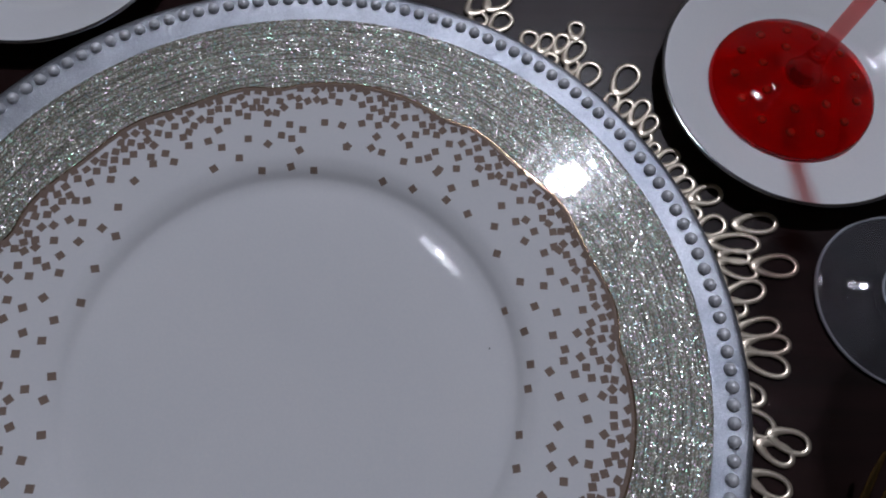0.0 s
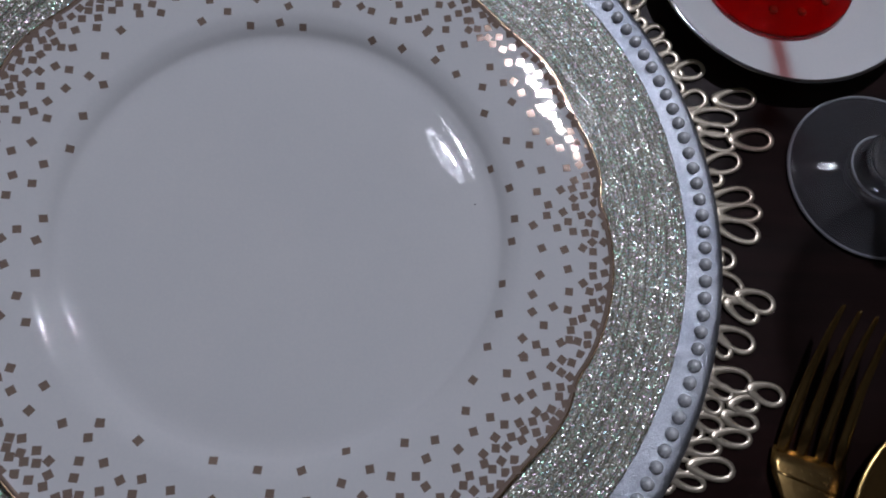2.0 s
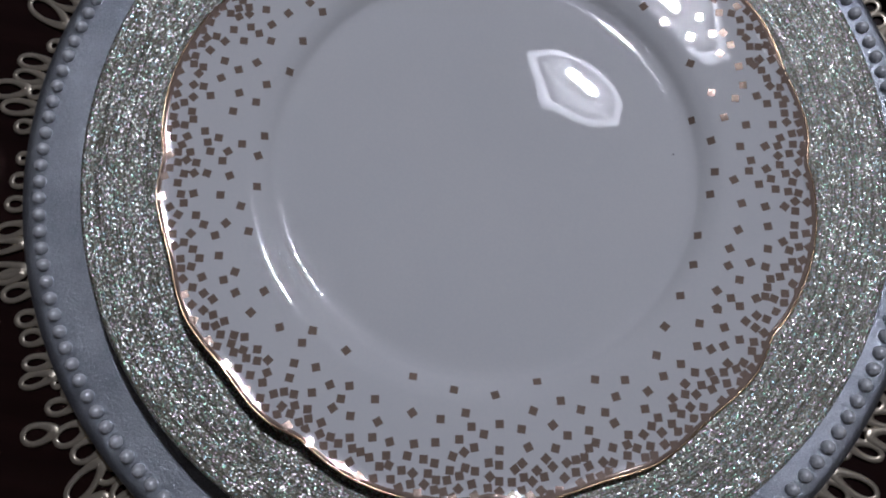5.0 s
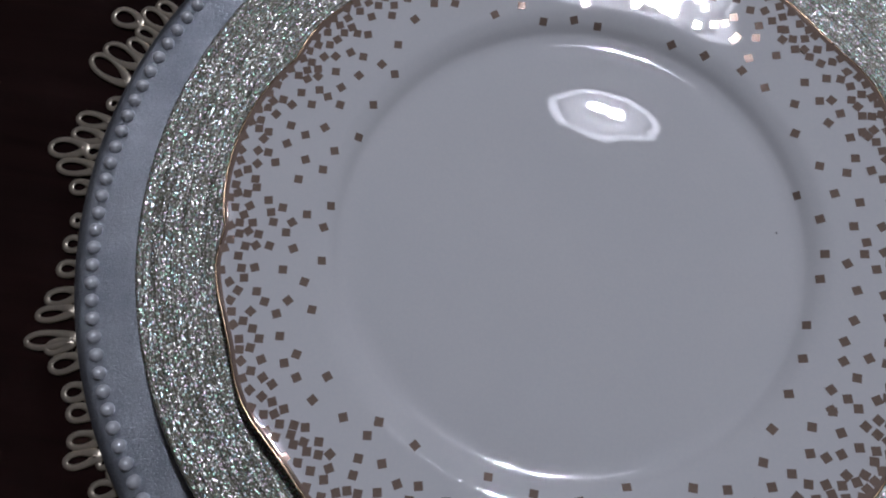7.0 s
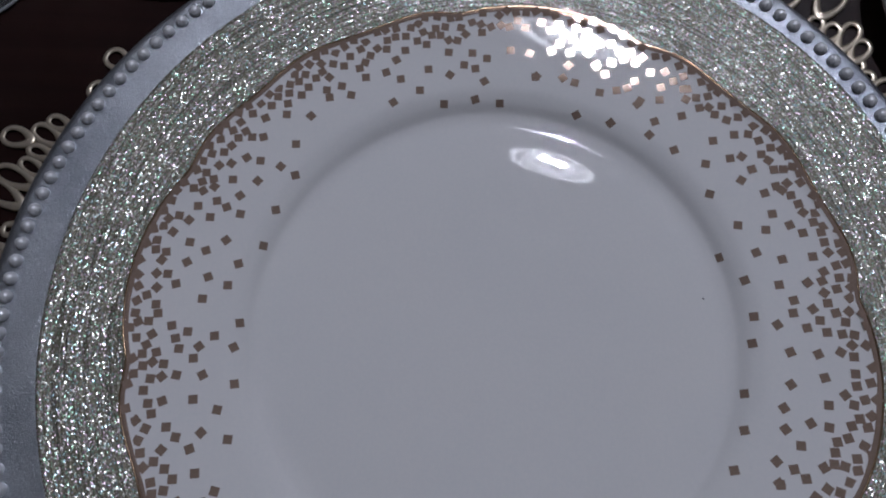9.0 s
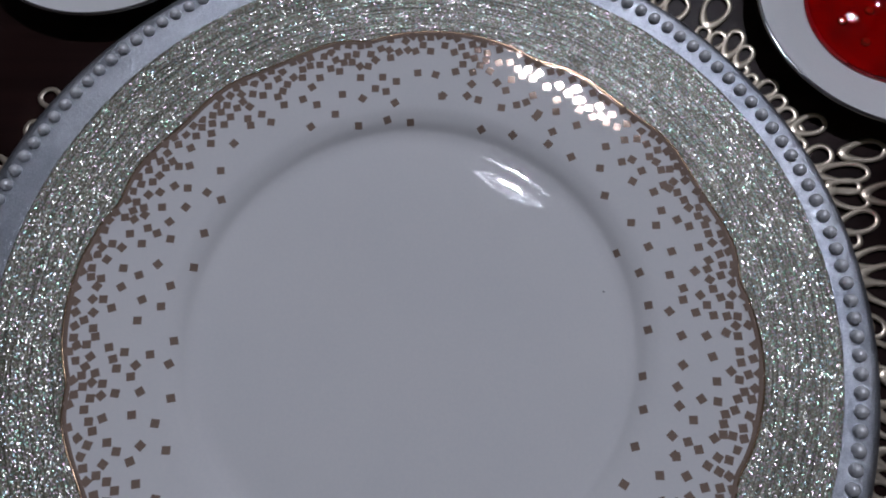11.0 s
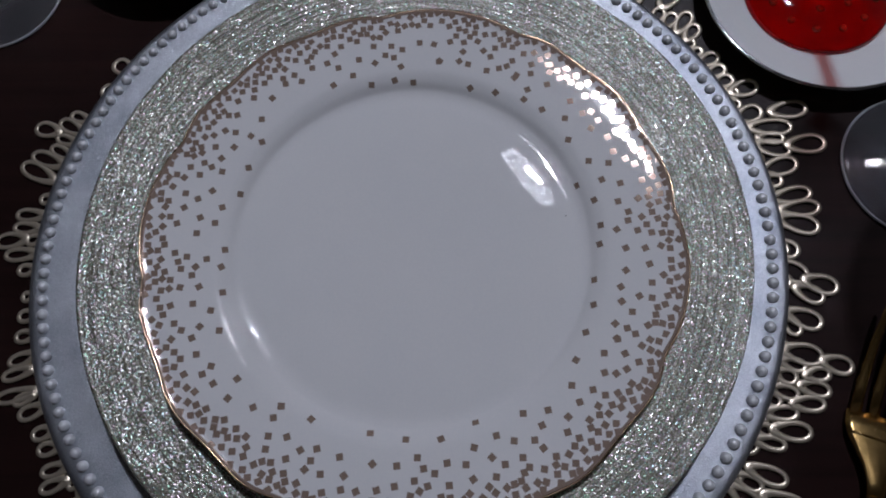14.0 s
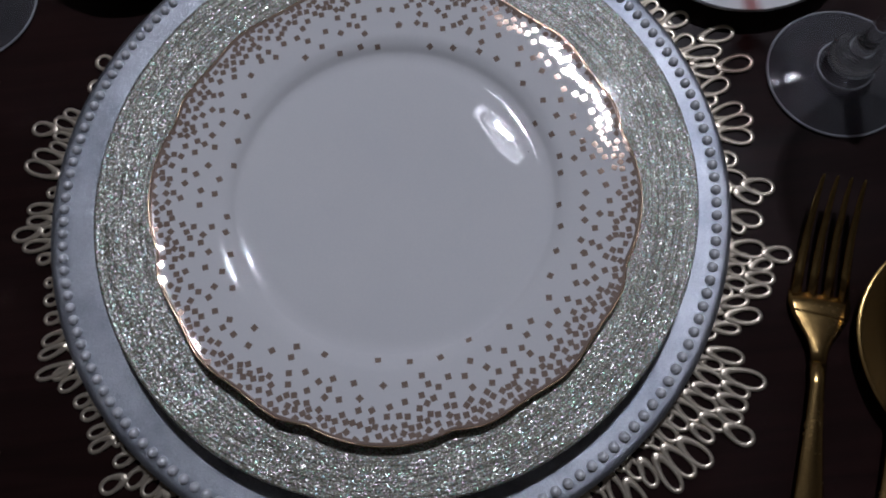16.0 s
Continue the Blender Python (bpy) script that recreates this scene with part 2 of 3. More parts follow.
# ---- the room ----
# Unseen shell added around the table for bounced light and dim reflections.
DROP = -0.75
for name, box, mat in (("floor", (-2.6, -2.6, DROP - 0.1, 2.6, 2.6, DROP), FLOOR), ("ceiling", (-2.6, -2.6, ROOF, 2.6, 2.6, ROOF + 0.1), CEILING),
                       ("wall_north", (-2.6, 2.5, DROP, 2.6, 2.6, ROOF), WALL), ("wall_south", (-2.6, -2.6, DROP, 2.6, -2.5, ROOF), WALL),
                       ("wall_east", (2.5, -2.5, DROP, 2.6, 2.5, ROOF), WALL), ("wall_west", (-2.6, -2.5, DROP, -2.5, 2.5, ROOF), WALL)):
    tagged(part(name, block(*box), mat, smooth=False), "plain painted " + name.split("_")[0] + " added unseen around the table", name.split("_")[0], kind="structure")


def build_table():
    t = thing("dining_table", 0.1, 0.25, 0, "dark espresso-stained wooden dining table with a satin polish", "table")
    part("tabletop", block(-0.95, -0.55, -0.030, 0.95, 0.55, 0.0, 0.006), WOOD, t)
    part("apron", block(-0.85, -0.46, -0.11, 0.85, -0.44, -0.030, 0.003), WOOD, t)
    part("apron", block(-0.85, 0.44, -0.11, 0.85, 0.46, -0.030, 0.003), WOOD, t)
    for x in (-0.86, 0.86):
        for y in (-0.46, 0.46):
            part("leg", block(x - 0.035, y - 0.035, DROP, x + 0.035, y + 0.035, -0.030, 0.006), WOOD, t)
    return t


build_table()


def build_lamp():
    """A ruffled glass shade on the ceiling with two bulbs."""
    t = thing("ceiling_light", LAMP.x, LAMP.y, ROOF, "frosted ruffled glass ceiling light with lit bulbs", "ceiling light")
    low = LAMP.z - ROOF
    part("canopy", lathe([(0, 0), (0.06, 0), (0.06, -0.012), (0.045, -0.026), (0, -0.026)], 32), BRASS, t, "metal ceiling canopy")
    part("rod", tube([(0, 0, -0.02), (0, 0, low + 0.045)], 0.008, 12, False), BRASS, t)
    part("holder", lathe([(0, low + 0.055), (0.02, low + 0.05), (0.034, low + 0.040), (0.034, low + 0.034), (0, low + 0.033)], 32), BRASS, t)

    def ruffle(a, r):
        wave = 0.030 * math.sin(7 * a) + 0.022 * math.sin(13 * a + 2) + 0.014 * math.sin(23 * a)
        oval = 0.77 / math.sqrt((0.77 * math.cos(a)) ** 2 + math.sin(a) ** 2)
        return r * oval * (1.06 + wave * (r > 0.075) + 0.03 * math.sin(3 * a + 1))
    part("shade", lathe([(0.034, low + 0.039), (0.060, low + 0.034), (0.079, low + 0.026), (0.079, low + 0.023), (0.060, low + 0.031), (0.034, low + 0.036)], 96, ruffle), SHADE_GLASS, t, "dim frosted glass dish of the lamp")
    part("shade_rim", lathe([(0.086, low + 0.022), (0.094, low + 0.016), (0.104, low + 0.012), (0.102, low + 0.005), (0.093, low + 0.010), (0.086, low + 0.019)], 120, ruffle), SHADE_GLOW, t, "bright ruffled glass edge")
    for x, y in ((-0.017, 0.007), (0.016, -0.007)):
        b = bmesh.new()
        bmesh.ops.create_uvsphere(b, u_segments=16, v_segments=12, radius=0.017)
        bmesh.ops.translate(b, vec=(x, y, low + 0.002), verts=b.verts)
        bulb = part("bulb", b, BULB_GLOW, t, "lit frosted bulb")
        part("socket", tube([(x, y, low + 0.033), (x, y, low + 0.016)], 0.011, 12, False), BRASS, bulb)
    return t


build_lamp()


# ---- the lace placemat ----
# loops: angle and radius of the middle, slant to the spoke (degrees), length, width (mm)
LOOPS_A = [
    (21.0, 192, -13, 16.8, 8.9), (19.4, 180, -19, 19.6, 8.3), (17.7, 178, -18, 11.6, 5.8), (16.1, 177, -26, 15.5, 8.3), (15.4, 192, -11, 16.9, 9.5), (12.9, 176, 5, 16.7, 8.9),
    (11.3, 170, -26, 10.5, 7.1), (8.2, 177, 4, 17.4, 7.8), (6.1, 179, 0, 17.4, 7.8), (3.9, 177, -19, 17.4, 9.0), (0.1, 168, -12, 14.0, 8.6), (-3.3, 170, -22, 16.0, 9.5),
    (-5.0, 183, -10, 13.9, 8.4), (-6.5, 178, -19, 12.1, 7.6), (-10.2, 175, -9, 14.9, 8.6), (22.4, 174, 4, 12.7, 8.8), (37.5, 172, 15, 7.1, 5.2), (35.6, 172, 12, 6.4, 4.8),
]
LOOPS_B = [
    (55.5, 192, 30, 8.6, 7.0), (60.0, 175, 12, 9.7, 8.1), (57.8, 178, 6, 10.3, 7.2), (56.0, 182, 11, 10.0, 6.6), (53.8, 182, 4, 13.1, 8.2), (50.0, 176, 9, 14.0, 10.0),
    (52.5, 175, 13, 7.3, 5.5), (55.7, 172, -6, 6.5, 6.3), (45.9, 186, 13, 16.4, 10.9), (44.7, 173, 22, 9.4, 6.2), (42.8, 175, 10, 9.9, 6.4), (41.1, 179, 17, 13.6, 7.2),
    (38.9, 178, 16, 10.5, 6.7), (68.2, 174, -20, 7.4, 9.0), (65.1, 177, -17, 11.9, 9.5), (69.2, 181, -21, 11.1, 9.7), (67.0, 187, -22, 12.8, 9.8),
]
LOOPS_C = [
    (-11.4, 170, -45, 10.0, 6.4), (-15.2, 176, 4, 15.8, 9.1), (-15.4, 190, 3, 12.2, 7.8), (-17.0, 173, 0, 9.9, 5.5), (-17.4, 183, 25, 9.9, 6.0), (-18.9, 171, 4, 8.7, 6.5),
    (-19.3, 183, 7, 12.1, 6.4), (-21.1, 172, 5, 11.0, 5.9), (-21.5, 182, 21, 12.9, 6.2), (-22.8, 168, -3, 7.2, 5.5), (-24.1, 173, 26, 13.2, 5.9), (-25.7, 179, 22, 15.2, 7.6),
    (-27.2, 169, 16, 6.9, 5.3), (-28.4, 173, 17, 12.0, 5.2), (-51.3, 183, -12, 17.0, 7.3), (-53.3, 177, -16, 11.8, 6.2), (-54.4, 171, -1, 11.1, 6.2), (-58.4, 173, -13, 15.0, 6.7),
    (-56.7, 180, -8, 13.4, 6.7),
]
LOOPS_D = [
    (-32.3, 177, 13, 15.3, 7.1), (-34.5, 172, 11, 11.5, 5.9), (-34.2, 188, 14, 18.6, 8.7), (-36.4, 174, 0, 13.6, 6.5), (-36.1, 187, 4, 11.3, 6.1), (-38.4, 176, 13, 11.5, 6.4),
    (-37.9, 188, 11, 12.6, 6.9), (-40.2, 176, 6, 15.2, 7.0), (-39.7, 190, 12, 10.3, 5.9), (-42.5, 173, -3, 12.9, 6.7), (-41.7, 185, 8, 10.7, 6.3), (-41.1, 197, 7, 12.4, 8.0),
    (-43.9, 184, 2, 10.2, 5.7), (-44.7, 171, 3, 13.0, 6.3), (-46.6, 186, 2, 16.4, 8.5), (-47.0, 171, 4, 11.8, 6.3), (-49.0, 183, -1, 16.9, 7.9), (-49.2, 169, 7, 11.1, 5.7),
]
LOOPS_E = [
    (161.4, 188, 6, 12.0, 7.9), (159.8, 177, -9, 14.2, 6.9), (157.8, 176, 0, 9.6, 5.6), (162.1, 176, -1, 10.3, 5.1), (164.3, 175, -14, 12.9, 5.8), (166.0, 180, -6, 17.3, 7.4),
    (168.3, 182, -15, 19.0, 8.2), (172.3, 173, 29, 5.3, 4.8), (175.2, 178, 3, 13.2, 6.0), (177.3, 178, 0, 12.1, 5.7), (179.3, 184, 8, 13.9, 7.5), (179.1, 173, 19, 7.0, 5.1),
]
LOOPS_F = [
    (-178.5, 178, 3, 14.5, 6.1), (-176.0, 174, 2, 7.6, 5.3), (-171.7, 172, 2, 5.1, 4.3), (-168.7, 172, -1, 7.8, 5.6), (-165.6, 173, -4, 8.6, 5.5), (-162.3, 175, 3, 12.0, 5.7),
    (-160.4, 178, -1, 12.8, 5.0), (-157.4, 180, -9, 17.4, 5.8), (33.5, 174, -1, 10.8, 6.9), (31.2, 173, -1, 10.2, 6.3), (29.1, 173, -2, 9.5, 6.8), (26.7, 172, 3, 7.8, 5.7),
    (26.6, 179, -8, 13.1, 8.4), (24.8, 170, 6, 7.0, 5.6), (146.9, 174, -3, 11.0, 8.5), (151.6, 171, 10, 8.1, 7.4),
]
LOOPS_G = [
    (-156.5, 177, 4, 8.8, 4.5), (-154.3, 175, -2, 11.3, 6.2), (-150.7, 173, -11, 9.0, 5.8), (-148.2, 173, -18, 9.0, 5.6), (-145.1, 174, -18, 10.9, 5.3), (-143.3, 177, -13, 11.1, 5.1),
    (-141.8, 170, -1, 4.4, 3.4), (-139.0, 173, -21, 9.9, 5.5), (-135.5, 174, -8, 12.3, 7.3), (-137.6, 184, -22, 11.2, 7.1), (-132.7, 172, -13, 12.0, 7.2),
]


def loop_path(length, width, n=22):
    """A teardrop: narrow towards the middle of the mat, round at its outer end."""
    out = []
    for i in range(n):
        a = 2 * math.pi * i / n
        x = -length / 2 * math.cos(a)
        s = (1 - math.cos(a)) / 2
        out.append((x, width / 2 * math.sin(a) * (0.62 + 0.50 * s), 0))
    return out


# the bar swells where the loops grow together
LOOP_BAR = [0.00110 + 0.0011 * ((1 + math.cos(2 * math.pi * i / 22)) / 2) ** 4 for i in range(22)]


def build_placemat():
    t = thing("lace_placemat", 0, 0, 0, "round champagne-gold openwork placemat of moulded loops on the table", "placemat")
    part("centre_disc", lathe([(0, 0.0016), (0.158, 0.0016), (0.160, 0.0010), (0.158, 0.0001), (0, 0.0001)], 96), DOILY, t)
    rows = LOOPS_A + LOOPS_B + LOOPS_C + LOOPS_D + LOOPS_E + LOOPS_F + LOOPS_G
    rng = random.Random(4)
    a = 71.5
    while a < 145:
        rows.append((a, 164, rng.uniform(-12, 12), rng.uniform(9, 11), rng.uniform(6, 8)))
        a += 2.7
    a = -130.0
    while a < -61:
        rows.append((a, rng.choice((173, 179, 184)), rng.uniform(-14, 14), rng.uniform(12, 17), rng.uniform(6.5, 8.5)))
        rows.append((a + 1.2, 169, rng.uniform(-12, 12), 12, 6.5))
        a += 2.5
    for ang, r, slant, length, width in rows:
        r += 0.9 * (-62 < ang < -8)
        ob = part("loop", tube(loop_path(length / 1000, width / 1000), LOOP_BAR, 8, True, 0.32), DOILY, t)
        ob.matrix_basis = pose(0, 0, 0, 0, 0, ang) @ pose(r / 1000, 0, 0.0011, 0, 0, slant)
    for k in range(72):
        ob = part("loop", tube(loop_path(0.016, 0.0088), LOOP_BAR, 6, True, 0.32), DOILY, t)
        ob.matrix_basis = pose(0, 0, 0, 0, 0, 5 * k) @ pose(0.1625, 0, 0.0011)
    return t


build_placemat()


# ---- the beaded charger ----
BEADS, BEAD_R, BEAD_TURN = 157, 0.159, 0.21


def build_charger():
    t = thing("charger_plate", 0, 0, 0.0022, "pearly silver charger plate with a beaded rim on the placemat", "charger plate")
    top = [(0, 0.0042), (0.108, 0.0042), (0.113, 0.0048), (0.121, 0.0064), (0.126, 0.0069), (0.140, 0.0077), (0.155, 0.0085), (0.1622, 0.0087), (0.1650, 0.0082), (0.1664, 0.0068), (0.1660, 0.0054)]
    low = [(0.162, 0.0052), (0.125, 0.0060), (0.112, 0.0012), (0.108, 0.0), (0, 0.0)]
    part("plate", lathe(smooth_profile(top, 3) + low, 192), SILVER, t)
    b = bmesh.new()
    bmesh.ops.create_uvsphere(b, u_segments=12, v_segments=8, radius=0.0024)
    bmesh.ops.delete(b, geom=[v for v in b.verts if v.co.z < -0.0014], context="VERTS")
    bead = mesh_of("bead", b, BEAD_SILVER)
    for k in range(BEADS):
        a = math.radians(BEAD_TURN + 360 * k / BEADS)
        ob = part("bead", bead, None, t)
        ob.location = (BEAD_R * math.cos(a), BEAD_R * math.sin(a), 0.0090)
    return t


build_charger()


# ---- the glitter plate ----
def build_glitter_plate():
    t = thing("glitter_plate", 0.0052, -0.0031, 0.0066, "glossy silver-gold glitter plate with fine concentric ridges on the charger", "plate")
    top = [(0, 0.0092), (0.086, 0.0092), (0.092, 0.0104), (0.097, 0.0140), (0.101, 0.0158), (0.1035, 0.0165)]
    rng = random.Random(3)
    r = 0.1045
    while r < 0.1382:
        pitch, tall = rng.choice((0.0007, 0.0010, 0.0013, 0.0018, 0.0026)), (rng.uniform(0.00004, 0.00007) if rng.random() < 0.14 else rng.uniform(0.000001, 0.000004))
        for u, v in ((0.0, 0.0), (0.10, 0.85), (0.2, 1.0), (0.8, 1.0), (0.90, 0.85)):
            q = r + u * pitch
            along = (q - 0.1045) / 0.0355
            top.append((q, 0.0167 + 0.0355 * (0.049 * along + 0.015 * along * along) + v * tall - 0.5 * tall))
        r += pitch
    edge = [(0.1398, 0.01895), (0.1408, 0.0188), (0.1411, 0.0183), (0.1408, 0.0173)]
    low = [(0.136, 0.0166), (0.112, 0.0148), (0.104, 0.0138), (0.099, 0.0108), (0.093, 0.0076), (0.072, 0.0066), (0.070, 0.0), (0.060, 0.0), (0.058, 0.0062), (0, 0.0062)]
    part("plate", lathe(top + edge + low, 224), GLITTER, t)
    return t


build_glitter_plate()

# ---- the dinner plate ----
CHINA_AT = pose(0.0068, -0.0058, 0.0260, 0.2, 1.57, 0)
AXIS = -7.5
WAVES = [(15.5, -0.0040), (23.5, -0.0019), (34.0, -0.0032), (45.01, -0.0014)]


def scallop(a):
    """The rim's outline: a short lobe on each axis and three shallow waves between, with notches where they meet."""
    f = abs((math.degrees(a) - AXIS + 45) % 90 - 45)
    if f < 15.5:
        return -0.0040 + 0.0033 * math.cos(math.radians(f / 15.5 * 90)) ** 0.7
    for (a0, h0), (a1, h1) in zip(WAVES, WAVES[1:]):
        if f <= a1:
            return h0 + (h1 - h0) * (1 - math.cos(math.pi * (f - a0) / (a1 - a0))) / 2
    return WAVES[-1][1]


# slope of the china's upper face in degrees, by the radius in mm
SLOPES = [(0, 0), (20, 1.0), (42, 2.5), (52, 1.9), (58, 1.2), (62, 0.7), (64.5, -0.2), (66, -1.8), (67.5, -2.0), (69.2, 0), (70.2, 2.5), (71.5, 7), (72.8, 13.5), (74.1, 19), (74.7, 30), (75.4, 41), (76.4, 43), (77.2, 36), (78.4, 28), (80, 25), (80.9, 20), (82.0, 13.5), (82.9, 8.6), (84, 7.2), (87, 7.1), (94, 6.7), (101, 6.1), (107.0, 5.6), (108.8, 6.2), (109.4, 9), (110.0, 13.5), (111.4, 17), (112.3, 20)]


def china_profile():
    """Radius and height of the upper face, from its slopes; the ring of inner squares lies at height 0."""
    radii = np.concatenate([np.arange(0, 56, 4.0), np.arange(56, 112.4, 0.55)]) / 1000
    slopes = np.interp(radii * 1000, [q[0] for q in SLOPES], [q[1] for q in SLOPES])
    tilt = np.tan(np.radians(slopes))
    z = np.concatenate([[0], np.cumsum((tilt[1:] + tilt[:-1]) / 2 * np.diff(radii))])
    z -= np.interp(0.0795, radii, z)
    return [(float(r), float(h)) for r, h in zip(radii, z)]


CHINA_TOP = china_profile()
RIM_Z = CHINA_TOP[-1][1]


WELL_SHIFT, RIM_SHIFT = -0.0012, -0.0022    # the plate sits a little off the middle, its rim a little more


def well_shift(r):
    return WELL_SHIFT + (RIM_SHIFT - WELL_SHIFT) * max(0.0, min(1.0, (r - 0.092) / 0.016))


def edge(a, r):
    """Draws a turned radius in by the scallops, more and more towards the rim."""
    return r + scallop(a) * max(0.0, min(1.0, (r - 0.090) / 0.0237)) ** 1.5


def turned_radius(x, y):
    """The radius before scallops and shift of a place on the china."""
    y -= well_shift(math.hypot(x, y))
    a, far = math.atan2(y, x), math.hypot(x, y)
    r = far
    for _ in range(12):
        r = far + r - edge(a, r)
    return r


def china_height(r):
    for (a, za), (b, zb) in zip(CHINA_TOP, CHINA_TOP[1:]):
        if r <= b:
            return za + (zb - za) * (r - a) / (b - a), math.degrees(math.atan2(zb - za, b - a))
    return RIM_Z, 6.0


# gold squares on the rim: angle, radius (mm)
SIDE = 0.00264
INNER = [[(21.1, 74.9), (14.2, 79.0), (5.9, 79.2), (0.0, 78.1), (-11.3, 76.9), (-19.1, 78.8), (-27.7, 80.0)],
         [(105.5, 77.0), (97.6, 77.2), (91.4, 76.0), (71.9, 76.8), (63.5, 78.6)],
         [(196.9, 79.9), (188.9, 79.4), (183.4, 78.1), (164.5, 77.2), (155.6, 78.9)],
         [(290.6, 77.8), (280.2, 80.6), (270.6, 79.8), (260.5, 78.8), (243.8, 81.4), (235.0, 83.5)]]
SQUARES_A = [
    (60.4, 90.4), (58.4, 98.0), (57.2, 94.1), (55.3, 87.0), (54.8, 101.7), (54.4, 82.3),
    (54.2, 102.3), (53.2, 99.2), (53.1, 107.1), (51.7, 93.8), (50.5, 104.4), (50.2, 99.6),
    (47.9, 83.3), (47.3, 101.1), (44.1, 105.5), (43.8, 94.2), (42.1, 100.5), (41.2, 107.1),
    (41.1, 87.1), (40.6, 103.9), (39.0, 94.2), (38.6, 105.0), (38.0, 97.4), (37.6, 109.4),
    (36.3, 102.7), (35.2, 81.8),
]
SQUARES_B = [
    (34.9, 97.3), (34.7, 103.2), (34.2, 92.5), (32.8, 102.8), (30.0, 100.3), (29.8, 96.1),
    (28.9, 101.1), (27.4, 102.6), (26.2, 83.7), (25.6, 94.7), (23.8, 103.2), (23.2, 90.6),
    (23.0, 106.3), (22.5, 97.8), (20.5, 106.7), (20.4, 100.3), (19.6, 105.4), (19.4, 85.0),
    (19.2, 110.1), (16.7, 91.5), (16.0, 105.0), (15.9, 100.3), (15.5, 108.9), (13.6, 105.9),
    (11.9, 88.2), (11.5, 105.6), (11.5, 96.4),
]
SQUARES_C = [
    (11.4, 100.5), (11.1, 108.9), (9.7, 104.0), (9.3, 100.2), (8.5, 91.2), (8.0, 106.9),
    (6.6, 96.0), (6.1, 90.3), (5.8, 105.9), (4.5, 97.4), (4.1, 104.4), (3.9, 85.3),
    (3.5, 109.9), (3.2, 93.5), (2.4, 98.9), (2.0, 106.3), (0.4, 109.2), (-0.9, 102.1),
    (-1.5, 88.2), (-1.5, 95.9), (-1.5, 105.6), (-4.2, 105.8), (-5.3, 109.8), (-5.5, 97.5),
    (-6.1, 106.1), (-7.7, 88.4),
]
SQUARES_D = [
    (-7.8, 103.1), (-8.0, 108.4), (-9.1, 105.6), (-10.0, 98.9), (-10.2, 110.3), (-12.0, 109.6),
    (-12.4, 87.2), (-12.4, 105.5), (-13.6, 99.7), (-13.8, 94.8), (-14.4, 105.0), (-14.8, 109.4),
    (-15.8, 111.6), (-16.2, 88.6), (-17.2, 102.4), (-18.1, 93.5), (-18.6, 108.9), (-18.7, 105.6),
    (-20.1, 100.6), (-20.7, 107.9), (-22.4, 88.6), (-22.4, 93.5), (-22.7, 106.2), (-23.0, 97.1),
    (-23.0, 103.0), (-25.0, 100.9), (-25.9, 91.6),
]


SQUARES_E = [
    (83.4, 85.9), (94.5, 91.0), (95.2, 82.9), (97.1, 87.5), (97.5, 93.1), (99.5, 89.1), (100.3, 98.0), (102.0, 98.5),
    (102.3, 103.4), (102.4, 94.2), (102.9, 86.2), (104.1, 103.4), (106.5, 98.3), (106.6, 102.9), (107.3, 89.5), (110.0, 102.8),
    (110.4, 83.0), (110.9, 98.0), (113.2, 95.6), (113.6, 103.2), (113.7, 88.7), (114.3, 100.3), (116.1, 92.6), (117.2, 81.9),
    (117.7, 100.1), (118.9, 103.5), (119.2, 98.5), (120.4, 93.6), (120.7, 97.4), (121.3, 102.6), (123.2, 100.5), (123.4, 106.1),
    (124.8, 102.9), (124.9, 90.3), (125.6, 94.6), (126.7, 105.0), (126.8, 99.4), (128.6, 96.0), (129.0, 93.3), (129.0, 101.5),
    (131.2, 100.2), (131.8, 106.6), (132.0, 103.7), (133.2, 99.3), (134.4, 91.6), (134.8, 102.3),
]
SQUARES_F = [
    (135.7, 105.8), (136.3, 99.7), (137.7, 106.2), (137.9, 97.1), (138.8, 102.7), (140.9, 87.5), (141.3, 100.9), (144.3, 96.8),
    (145.7, 99.5), (146.3, 80.5), (146.8, 85.9), (147.4, 102.7), (148.4, 92.2), (149.3, 102.7), (149.5, 96.3), (149.5, 106.9),
    (152.1, 99.1), (152.2, 88.8), (153.6, 101.9), (154.4, 107.0), (154.6, 95.6), (155.9, 103.9), (156.3, 100.8), (156.7, 90.8),
    (157.5, 99.3), (159.1, 101.7), (159.4, 104.7), (159.7, 96.2), (160.0, 92.6), (160.1, 87.7), (162.0, 100.7), (163.1, 95.7),
    (165.0, 101.3), (166.3, 88.1), (167.4, 107.9), (167.9, 104.4), (168.8, 98.3), (169.5, 92.7), (170.0, 108.1), (170.4, 81.9),
    (172.5, 97.1), (173.1, 104.7), (174.5, 89.6), (175.3, 101.7), (175.5, 83.2), (175.5, 105.0),
]
